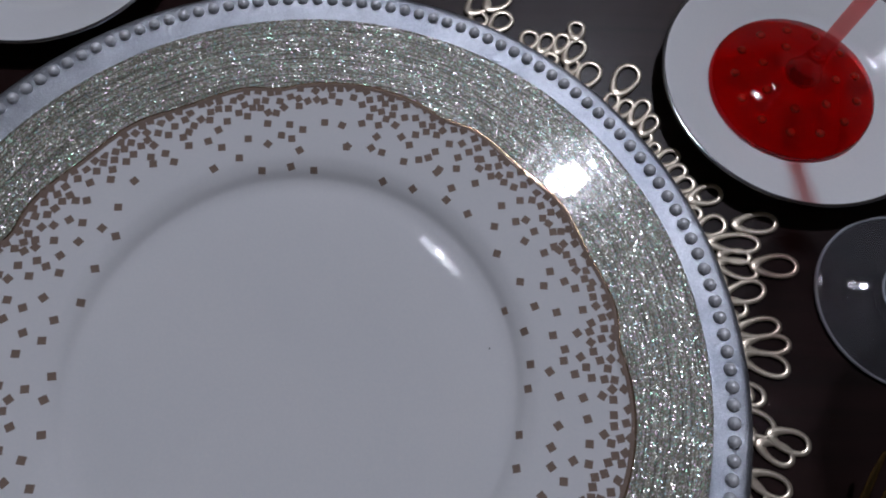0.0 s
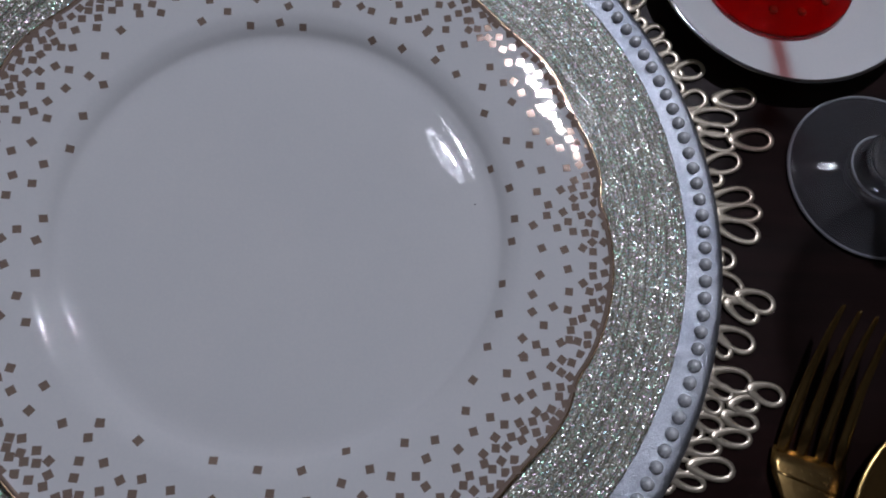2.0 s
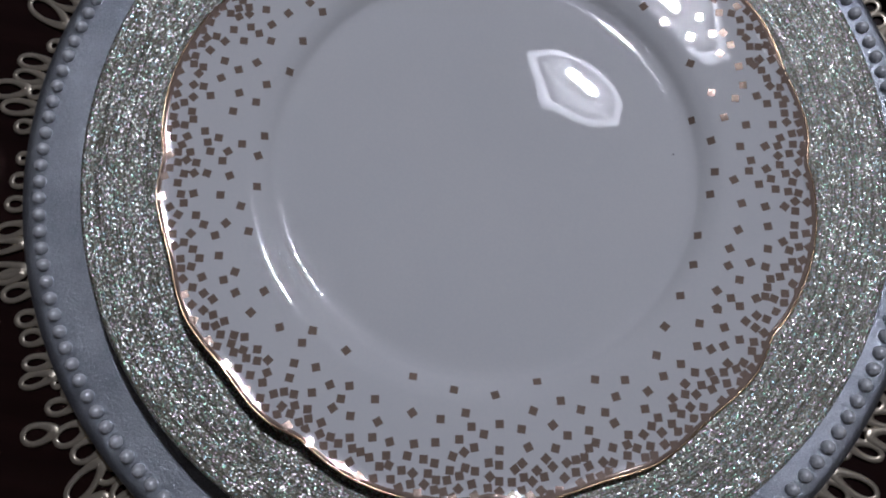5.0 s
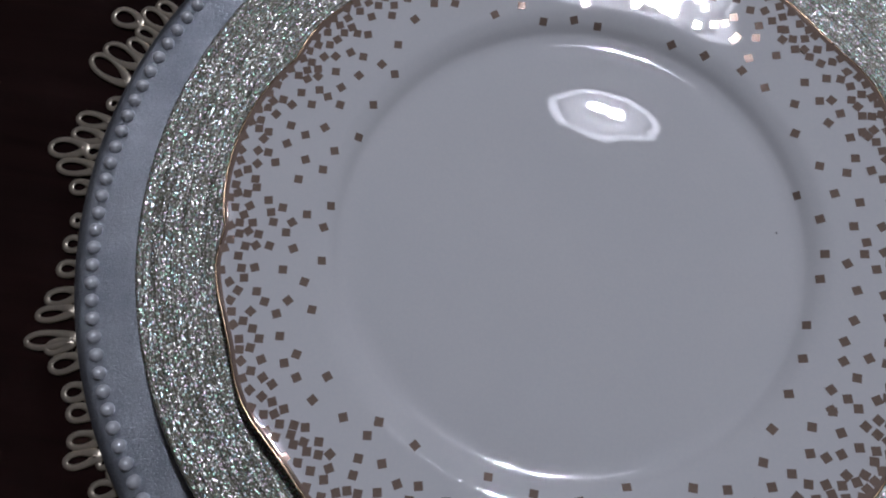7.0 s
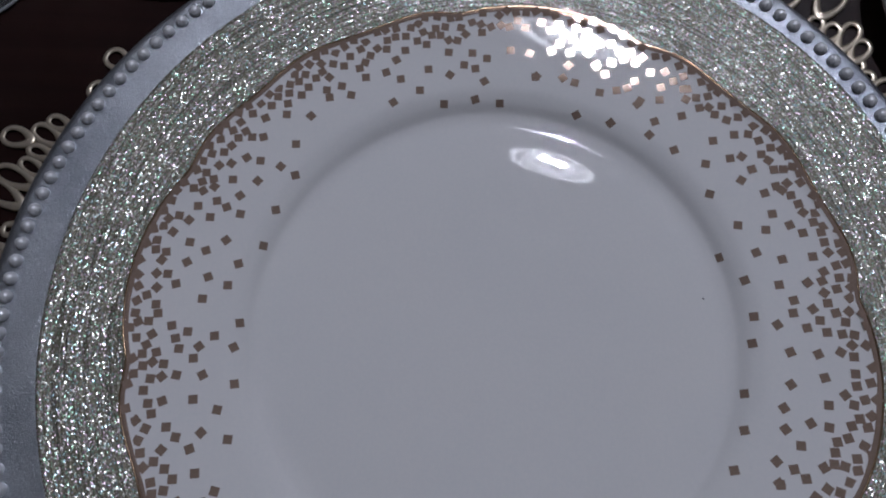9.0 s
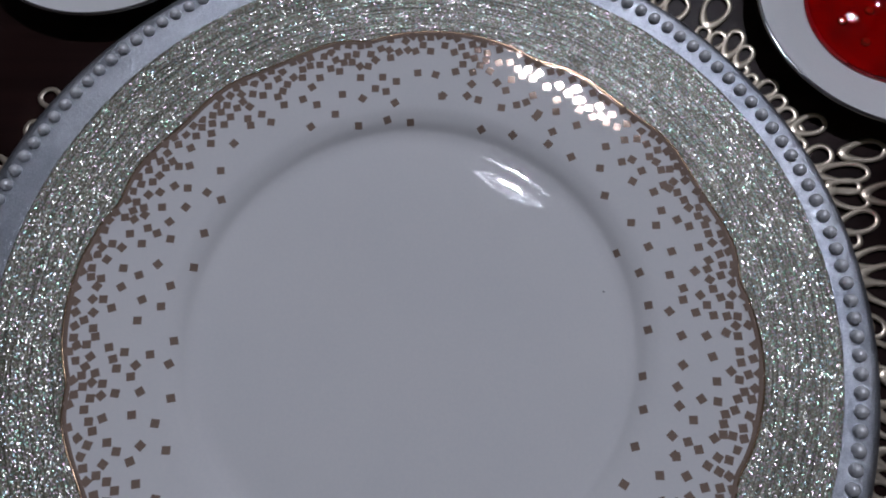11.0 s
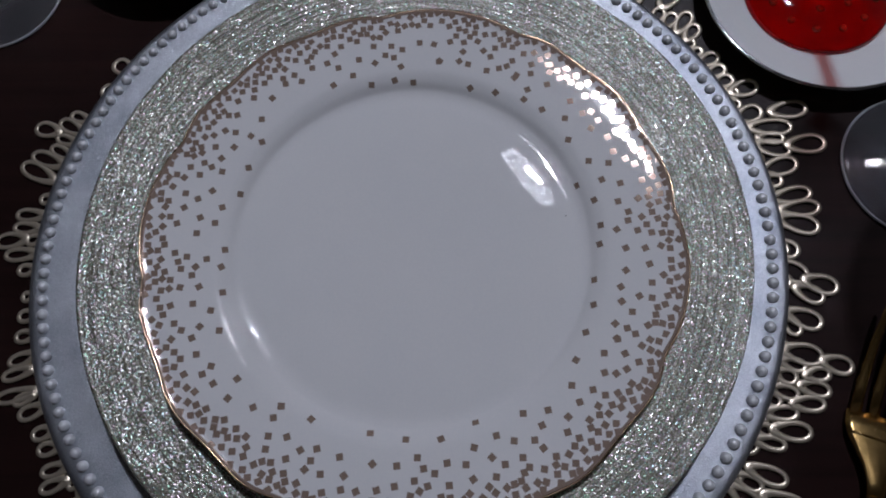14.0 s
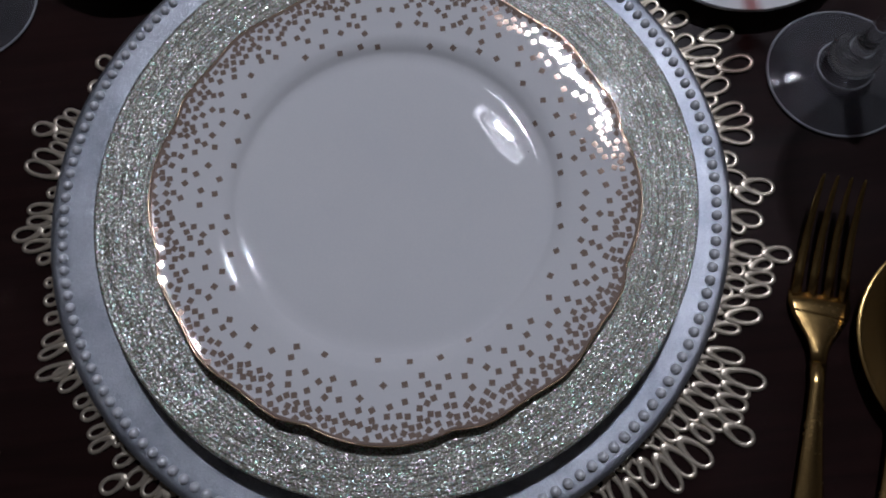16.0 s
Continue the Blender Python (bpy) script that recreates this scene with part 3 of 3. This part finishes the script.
SQUARES_G = [
    (176.8, 98.5), (177.9, 103.9), (179.0, 89.8), (183.7, 104.5), (184.4, 97.6), (185.5, 92.8), (185.9, 103.1), (186.4, 84.9),
    (186.7, 96.2), (188.4, 89.3), (188.6, 95.1), (189.0, 101.5), (189.1, 105.5), (190.6, 90.9), (191.1, 99.4), (193.2, 100.1),
    (193.3, 95.9), (194.0, 88.5), (195.0, 105.4), (197.2, 104.5), (197.3, 100.5), (198.2, 91.9), (201.0, 106.1), (201.3, 85.8),
    (201.7, 100.5), (203.8, 98.6), (204.5, 91.6), (205.0, 103.2), (206.3, 105.9), (206.5, 95.8), (207.5, 85.1), (208.0, 103.7),
    (210.7, 96.5), (211.0, 105.8), (213.5, 103.8), (215.0, 93.6), (215.6, 97.9), (218.9, 96.3), (221.5, 88.1), (222.7, 103.6),
    (223.9, 95.2), (225.8, 103.4), (227.2, 101.1), (228.3, 106.5), (229.8, 90.6), (230.5, 100.3),
]
SQUARES_H = [
    (230.5, 104.6), (233.2, 107.1), (233.3, 100.0), (234.9, 102.8), (235.1, 83.5), (235.4, 88.6), (237.2, 94.9), (238.4, 106.0),
    (238.5, 99.2), (241.0, 91.4), (241.1, 102.1), (242.5, 104.6), (243.5, 98.3), (244.8, 107.8), (245.4, 93.1), (248.0, 104.2),
    (248.3, 98.6), (248.7, 94.9), (248.8, 90.1), (251.9, 98.0), (252.3, 107.0), (253.6, 103.9), (254.7, 90.0), (256.3, 106.4),
    (257.0, 96.0), (257.2, 101.0), (258.0, 106.9), (260.4, 100.4), (260.6, 104.6), (261.5, 107.1), (262.5, 110.9), (262.8, 89.8),
    (263.8, 107.4), (264.1, 102.8), (264.7, 98.8), (265.7, 107.4), (267.0, 102.6), (268.2, 106.5), (268.5, 96.9), (268.7, 89.6),
    (269.0, 103.1), (271.5, 107.5), (272.0, 100.2), (272.9, 94.9), (273.5, 105.8), (273.7, 86.6),
]
SQUARES_I = [
    (274.0, 98.6), (275.1, 90.7), (275.8, 97.0), (276.1, 104.0), (277.6, 92.8), (278.5, 101.4), (280.2, 106.9), (280.3, 102.1),
    (280.5, 97.7), (280.8, 89.7), (282.3, 107.3), (283.8, 110.0), (284.4, 102.0), (284.4, 106.2), (285.1, 91.7), (285.9, 97.4),
    (286.9, 110.6), (287.8, 106.8), (288.1, 86.6), (288.7, 101.6), (290.8, 99.1), (291.1, 108.2), (291.4, 92.1), (292.1, 104.0),
    (293.6, 96.2), (294.4, 85.4), (295.3, 103.9), (296.6, 101.7), (297.8, 89.9), (297.8, 96.7), (298.1, 100.8), (298.1, 106.9),
    (300.6, 104.0), (302.1, 93.4), (302.8, 97.5), (304.1, 102.5), (305.5, 90.5), (306.5, 104.5), (308.5, 103.5), (309.2, 98.1),
    (309.4, 106.7), (310.3, 102.4), (311.7, 106.2),
]
SQUARES_J = [
    (60.5, 88.3), (63.4, 94.9), (65.8, 89.3), (67.3, 100.3), (68.9, 86.3), (69.1, 97.6), (69.4, 93.0), (71.8, 94.8),
    (74.1, 98.4), (74.8, 86.7), (77.2, 92.0), (77.6, 96.5), (81.3, 95.7), (83.6, 85.6), (85.6, 93.7), (89.6, 94.1),
    (311.6, 94.1), (314.6, 100.2), (316.0, 93.2), (316.9, 101.6), (317.8, 86.9), (320.3, 93.9), (321.1, 98.7), (323.1, 101.9),
    (323.9, 82.2), (325.3, 93.7), (326.5, 104.2), (326.6, 97.5), (328.4, 107.7), (328.7, 100.0), (329.4, 89.8), (330.5, 110.5),
    (331.4, 102.7), (334.2, 91.6),
]
SQUARES_K = [
    (303.3, 82.9), (309.0, 87.4), (318.2, 99.2), (318.4, 103.8), (316.1, 105.5), (313.6, 102.6), (331.7, 96.8), (324.8, 105.0),
    (326.9, 110.3), (321.1, 105.8), (323.7, 107.9), (315.3, 108.8),
]


def build_dinner_plate():
    t = thing("dinner_plate", 0, 0, 0, "white china dinner plate with scalloped gold rim and scattered gold squares", "plate")
    t.matrix_basis = CHINA_AT
    rim = [(0.1132, RIM_Z + 0.0001), (0.1137, RIM_Z - 0.0003), (0.1135, RIM_Z - 0.0010)]
    low = [(0.110, RIM_Z - 0.0022), (0.095, RIM_Z - 0.0044), (0.080, -0.0040), (0.070, -0.0072), (0.0665, -0.0085), (0.066, -0.0101), (0.062, -0.0101), (0.061, -0.0080), (0, -0.0075)]
    body = lathe(CHINA_TOP + rim + low, 256, edge)
    for v in body.verts:
        v.co.y += well_shift(math.hypot(v.co.x, v.co.y))
    part("plate_body", body, CHINA, t)
    line, band = [], bmesh.new()
    hoops = []
    for k in range(256):
        a = 2 * math.pi * k / 256
        hoop = []
        for r, lift in ((0.1136, -0.00025), (0.1132, 0.00018), (0.1121, 0.00012), (0.1117 + 0.0004 * noise.noise((9 * math.cos(a), 9 * math.sin(a), 0.0)), 0.00008)):
            q = edge(a, r)
            hoop.append(band.verts.new((q * math.cos(a), q * math.sin(a) + well_shift(q), china_height(r)[0] + lift)))
        hoops.append(hoop)
        q = edge(a, 0.1135)
        line.append((q * math.cos(a), q * math.sin(a) + well_shift(q), RIM_Z - 0.00015))
    for one, two in zip(hoops, hoops[1:] + hoops[:1]):
        for k in range(3):
            band.faces.new((one[k], one[k + 1], two[k + 1], two[k]))
    part("gold_line", tube(line, 0.00045, 8), GOLD_LINE, t, "thin gold line along the scalloped edge")
    part("gold_band", band, FOIL, t, "brownish gold band inside the edge")
    sq = bmesh.new()
    bmesh.ops.create_cube(sq, size=1)
    bmesh.ops.scale(sq, vec=(SIDE, SIDE, 0.00006), verts=sq.verts)
    square = mesh_of("gold_square", sq, FOIL, False)
    rng = random.Random(7)
    dense = bmesh.new()
    taken = [Vector((0, 0))]


    def lay(a, r, lift):
        """A square on the glaze at an angle and radius from the middle of the rim."""
        x, y = r * math.cos(math.radians(a)), r * math.sin(math.radians(a))
        z, slope = china_height(min(turned_radius(x, y), 0.1121))
        turn = rng.gauss(8, 11) if rng.random() < 0.72 else rng.uniform(30, 60)
        taken.append(Vector((x, y)))
        m = pose(0, 0, 0, 0, 0, a) @ pose(r, 0, z + lift, 0, -slope, 0) @ pose(0, 0, 0, 0, 0, turn - a)
        if r < 0.103:
            part("gold_square", square, None, t).matrix_basis = m
        else:
            bmesh.ops.create_cube(dense, size=1, matrix=m @ Matrix.Diagonal((SIDE, SIDE, 0.00006, 1)))

    for a, r in INNER[0] + INNER[1] + INNER[2] + INNER[3] + SQUARES_E + SQUARES_F + SQUARES_G + SQUARES_H + SQUARES_I + SQUARES_J + SQUARES_K:
        lay(a, r / 1000, 0.00008)
    for a, r in SQUARES_A + SQUARES_B + SQUARES_C + SQUARES_D:
        lay(a, r / 1000 - 0.0008 * math.sin(math.radians(a)), 0.00008)
    # the stretch of the border that the lists leave open takes the same scatter, turned a quarter
    for a, r in SQUARES_A + SQUARES_D:
        b = a + 90.0
        spot = Vector((math.cos(math.radians(b)), math.sin(math.radians(b)))) * (r / 1000)
        if 62 < b < 92 and min((spot - v).length for v in taken) > 0.0034:
            lay(b, r / 1000, 0.00010)
    # the crowded outermost row, partly under the band
    tries = placed = 0
    while placed < 250 and tries < 5000:
        tries += 1
        a = rng.uniform(0, 360)
        r = 0.1118 + scallop(math.radians(a)) * 0.9 - 0.0085 * rng.random() ** 1.7
        r += well_shift(r) * math.sin(math.radians(a))
        spot = Vector((math.cos(math.radians(a)), math.sin(math.radians(a)))) * r
        if min((spot - v).length for v in taken) > 0.0028:
            lay(a, r, 0.00012)
            placed += 1
    tagged(part("edge_confetti", dense, FOIL, t, "crowded gold squares along the edge", False), kind="stuff")
    sp = bmesh.new()
    bmesh.ops.create_uvsphere(sp, u_segments=8, v_segments=6, radius=0.0003)
    s = part("speck", sp, SPECK, t, "tiny dark speck in the glaze")
    s.location = (0.0652, 0.0138, china_height(0.0666)[0])
    return t


build_dinner_plate()


# ---- saucers and glasses ----
def build_saucer(x, y, label):
    t = thing("saucer", x, y, 0, label, "saucer", "saucers behind the plates")
    top = [(0, 0.0050), (0.030, 0.0050), (0.036, 0.0054), (0.042, 0.0075), (0.050, 0.0102), (0.0575, 0.0125)]
    rim = [(0.0590, 0.0126), (0.0596, 0.0120), (0.0590, 0.0112)]
    low = [(0.050, 0.0080), (0.040, 0.0040), (0.034, 0.0022), (0.0335, 0.0), (0.030, 0.0), (0.0295, 0.0020), (0, 0.0022)]
    part("saucer_body", lathe(smooth_profile(top, 5) + rim + low, 128), CHINA, t)
    part("silver_line", tube([(0.0589 * math.cos(2 * math.pi * k / 128), 0.0589 * math.sin(2 * math.pi * k / 128), 0.0122) for k in range(128)], 0.0008, 8), SILVER_LINE, t, "silver line along the edge")
    return t


build_saucer(0.2015, 0.1318, "white china saucer with a silver rim under the red stemmed glass")
build_saucer(-0.131, 0.187, "white china saucer with a silver rim on the dark table")


def build_red_stemmed_glass(x, y, z):
    t = thing("red_stemmed_glass", x, y, z, "red stemmed glass with slim stem, dimpled foot and an added unseen bowl, on saucer", "flute glass")
    foot = [(0, 0.0150), (0.0035, 0.0145), (0.0065, 0.0115), (0.012, 0.0090), (0.020, 0.0076), (0.028, 0.0052), (0.0340, 0.0028), (0.0350, 0.0016), (0.0344, 0.0004), (0.032, 0.0), (0.020, 0.0012), (0.010, 0.0030), (0, 0.0034)]
    bm = lathe(smooth_profile(foot, 4), 96)
    part("foot", bm, RED, t)
    stem = [(0.0, 0.0120), (0.0075, 0.0115), (0.0055, 0.0165), (0.0040, 0.024), (0.0032, 0.034), (0.0032, 0.143), (0.0048, 0.165), (0.0, 0.1675)]
    part("stem", lathe(smooth_profile(stem, 4), 24), RED_STEM, t)
    # Unseen bowl, added slim and high so its shadow clears the saucer.
    bowl = [(0.004, 0.1660), (0.009, 0.1740), (0.0125, 0.1890), (0.0138, 0.2080), (0.0135, 0.2410), (0.0126, 0.2415), (0.0124, 0.2400), (0.0126, 0.2080), (0.0113, 0.1900), (0.008, 0.1765), (0.0, 0.1725)]
    part("bowl", lathe([(0, 0.1655)] + smooth_profile(bowl, 4), 48), THIN_RED, t)
    b = bmesh.new()
    bmesh.ops.create_uvsphere(b, u_segments=10, v_segments=6, radius=0.0021)
    bmesh.ops.scale(b, vec=(1, 1, 0.55), verts=b.verts)
    dimple = mesh_of("dimple", b, RED_GLINT)
    for n, r, z0 in ((7, 0.0155, 0.0068), (13, 0.0255, 0.0046)):
        for k in range(n):
            a = 2 * math.pi * (k + 0.3 * (n > 8)) / n
            part("dimple", dimple, None, t).location = (r * math.cos(a), r * math.sin(a), z0 + 0.0012)
    return t


build_red_stemmed_glass(0.1985, 0.1305, 0.0053)


def build_wine_glass(x, y, label):
    t = thing("wine_glass", x, y, 0, label, "wine glass", "wine glasses")
    foot = [(0.0, 0.0008), (0.012, 0.0012), (0.030, 0.0002), (0.0340, 0.0001), (0.0350, 0.0010), (0.0342, 0.0020), (0.026, 0.0036), (0.0185, 0.0056), (0.0155, 0.0068), (0.0130, 0.0092), (0.0100, 0.0112), (0.0066, 0.0128), (0.0, 0.0130)]
    part("foot", lathe(smooth_profile(foot, 4), 96), PALE_FOOT, t)
    part("foot_rim", tube([(0.0349 * math.cos(2 * math.pi * k / 96), 0.0349 * math.sin(2 * math.pi * k / 96), 0.0013) for k in range(96)], 0.0007, 8), HIGHLIGHT_GLASS, t, "rolled edge of the foot, its highlight put into whitish glass")
    # Thin ring added in place of the reflections around the knob.
    part("knob_highlight", tube([(0.0136 * math.cos(2 * math.pi * k / 64), 0.0136 * math.sin(2 * math.pi * k / 64), 0.0092) for k in range(64)], 0.0005, 8), HIGHLIGHT_GLASS, t, "added whitish ring for the reflections where foot and knob meet")
    stem = [(0.0, 0.0122), (0.0085, 0.0126), (0.0122, 0.0160), (0.0116, 0.0205), (0.0072, 0.0255), (0.0046, 0.0320), (0.0042, 0.050), (0.0046, 0.078), (0.0, 0.0795)]
    part("stem", lathe(smooth_profile(stem, 4), 32), CLEAR, t)
    bowl = [(0.0, 0.0790), (0.005, 0.0800), (0.012, 0.088), (0.026, 0.100), (0.037, 0.125), (0.039, 0.150), (0.034, 0.195), (0.0332, 0.1955), (0.0328, 0.195), (0.0378, 0.150), (0.0358, 0.126), (0.025, 0.1015), (0.010, 0.0910), (0.0, 0.0895)]
    part("bowl", lathe(smooth_profile(bowl, 4), 96), THIN_CLEAR, t)
    return t


build_wine_glass(0.2345, 0.0392, "clear stemmed wine glass on the dark table")
build_wine_glass(-0.2220, 0.1420, "clear stemmed wine glass on the dark table")


# ---- cutlery ----
def slab_along(rows, thick):
    """A bar from rows of (along, half width, height), rounded across."""
    bm = bmesh.new()
    rings = []
    across = [(-1, 0.0), (-0.8, 0.45), (-0.4, 0.85), (0, 1.0), (0.4, 0.85), (0.8, 0.45), (1, 0.0), (0.8, -0.4), (0, -0.6), (-0.8, -0.4)]
    for y, w, z in rows:
        rings.append([bm.verts.new((u * w, y, z + v * thick)) for u, v in across])
    n = len(across)
    for one, two in zip(rings, rings[1:]):
        for k in range(n):
            bm.faces.new((one[k], one[(k + 1) % n], two[(k + 1) % n], two[k]))
    bm.faces.new(rings[0])
    bm.faces.new(rings[-1])
    return bm


HANDLE = [(-0.200, 0.0070, 0.0020), (-0.198, 0.0092, 0.0020), (-0.185, 0.0098, 0.0022), (-0.160, 0.0082, 0.0026), (-0.130, 0.0058, 0.0040), (-0.105, 0.0040, 0.0048), (-0.088, 0.0033, 0.0056), (-0.078, 0.0038, 0.0056)]


def build_fork(x, y, turn):
    t = thing("fork", x, y, 0, "polished gold dinner fork with four tines on the table", "fork", "gold cutlery", turn=(0, 0, turn))
    part("handle", slab_along([(y - 0.006, w, z) for y, w, z in HANDLE], 0.0016), GOLD, t)
    head = [(-0.086, 0.0033, 0.0056), (-0.079, 0.0040, 0.0054), (-0.073, 0.0062, 0.0050), (-0.067, 0.0100, 0.0042), (-0.062, 0.0128, 0.0038), (-0.058, 0.0138, 0.0028), (-0.052, 0.0138, 0.0024)]
    part("head", slab_along(head, 0.0012), GOLD, t)
    part("crease", tube([(0.0128 * u, -0.0615 - 0.0006 * u, 0.0051 - 0.0012 * abs(u) ** 3) for u in (-0.97, -0.6, -0.3, 0, 0.3, 0.6, 0.97)], 0.00045, 8, False), GOLD, t, "raised line across the fork head")
    for k in (-1.5, -0.5, 0.5, 1.5):
        tine = [(-0.0535, 0.0025, 0.0024), (-0.042, 0.0022, 0.0040), (-0.024, 0.0018, 0.0090), (-0.008, 0.0013, 0.0165), (-0.001, 0.0009, 0.0205), (0.0, 0.0004, 0.0208)]
        ob = part("tine", slab_along(tine, 0.0011), GOLD, t)
        ob.matrix_basis = pose(k * 0.0070, -0.0535, 0, 0, 0, k * 1.0) @ pose(0, 0.0535, 0)
    return t


def build_spoon(x, y, turn):
    t = thing("spoon", x, y, 0, "polished gold dinner spoon on the table", "spoon", "gold cutlery", turn=(0, 0, turn))
    part("handle", slab_along(HANDLE, 0.0016), GOLD, t)
    bm = bmesh.new()
    rings = []
    for lift in (0.0, 0.0011):
        grid = []
        for i in range(17):
            s = i / 16
            y0 = -0.080 + 0.080 * s
            w = 0.0030 + 0.0190 * (math.sin(math.pi * min(1, s * 0.98 + 0.02)) ** 0.75)
            if i == 16:
                w = 0.002
            row = []
            for k in range(13):
                u = k / 6 - 1
                depth = 0.0065 * (1 - u * u) * math.sin(math.pi * s)
                row.append(bm.verts.new((u * w, y0, 0.0086 - 0.0010 * s - depth + lift)))
            grid.append(row)
        rings.append(grid)
    for grid in rings:
        for i in range(16):
            for k in range(12):
                bm.faces.new((grid[i][k], grid[i][k + 1], grid[i + 1][k + 1], grid[i + 1][k]))
    a, b = rings
    rim = [(i, 0) for i in range(17)] + [(16, k) for k in range(1, 13)] + [(i, 12) for i in range(15, -1, -1)] + [(0, k) for k in range(11, 0, -1)]
    for (i, k), (j, l) in zip(rim, rim[1:] + rim[:1]):
        bm.faces.new((a[i][k], a[j][l], b[j][l], b[i][k]))
    part("bowl", bm, GOLD, t)
    return t


build_fork(0.2128, -0.0225, -16.8)
build_spoon(0.2425, -0.0555, -19.5)
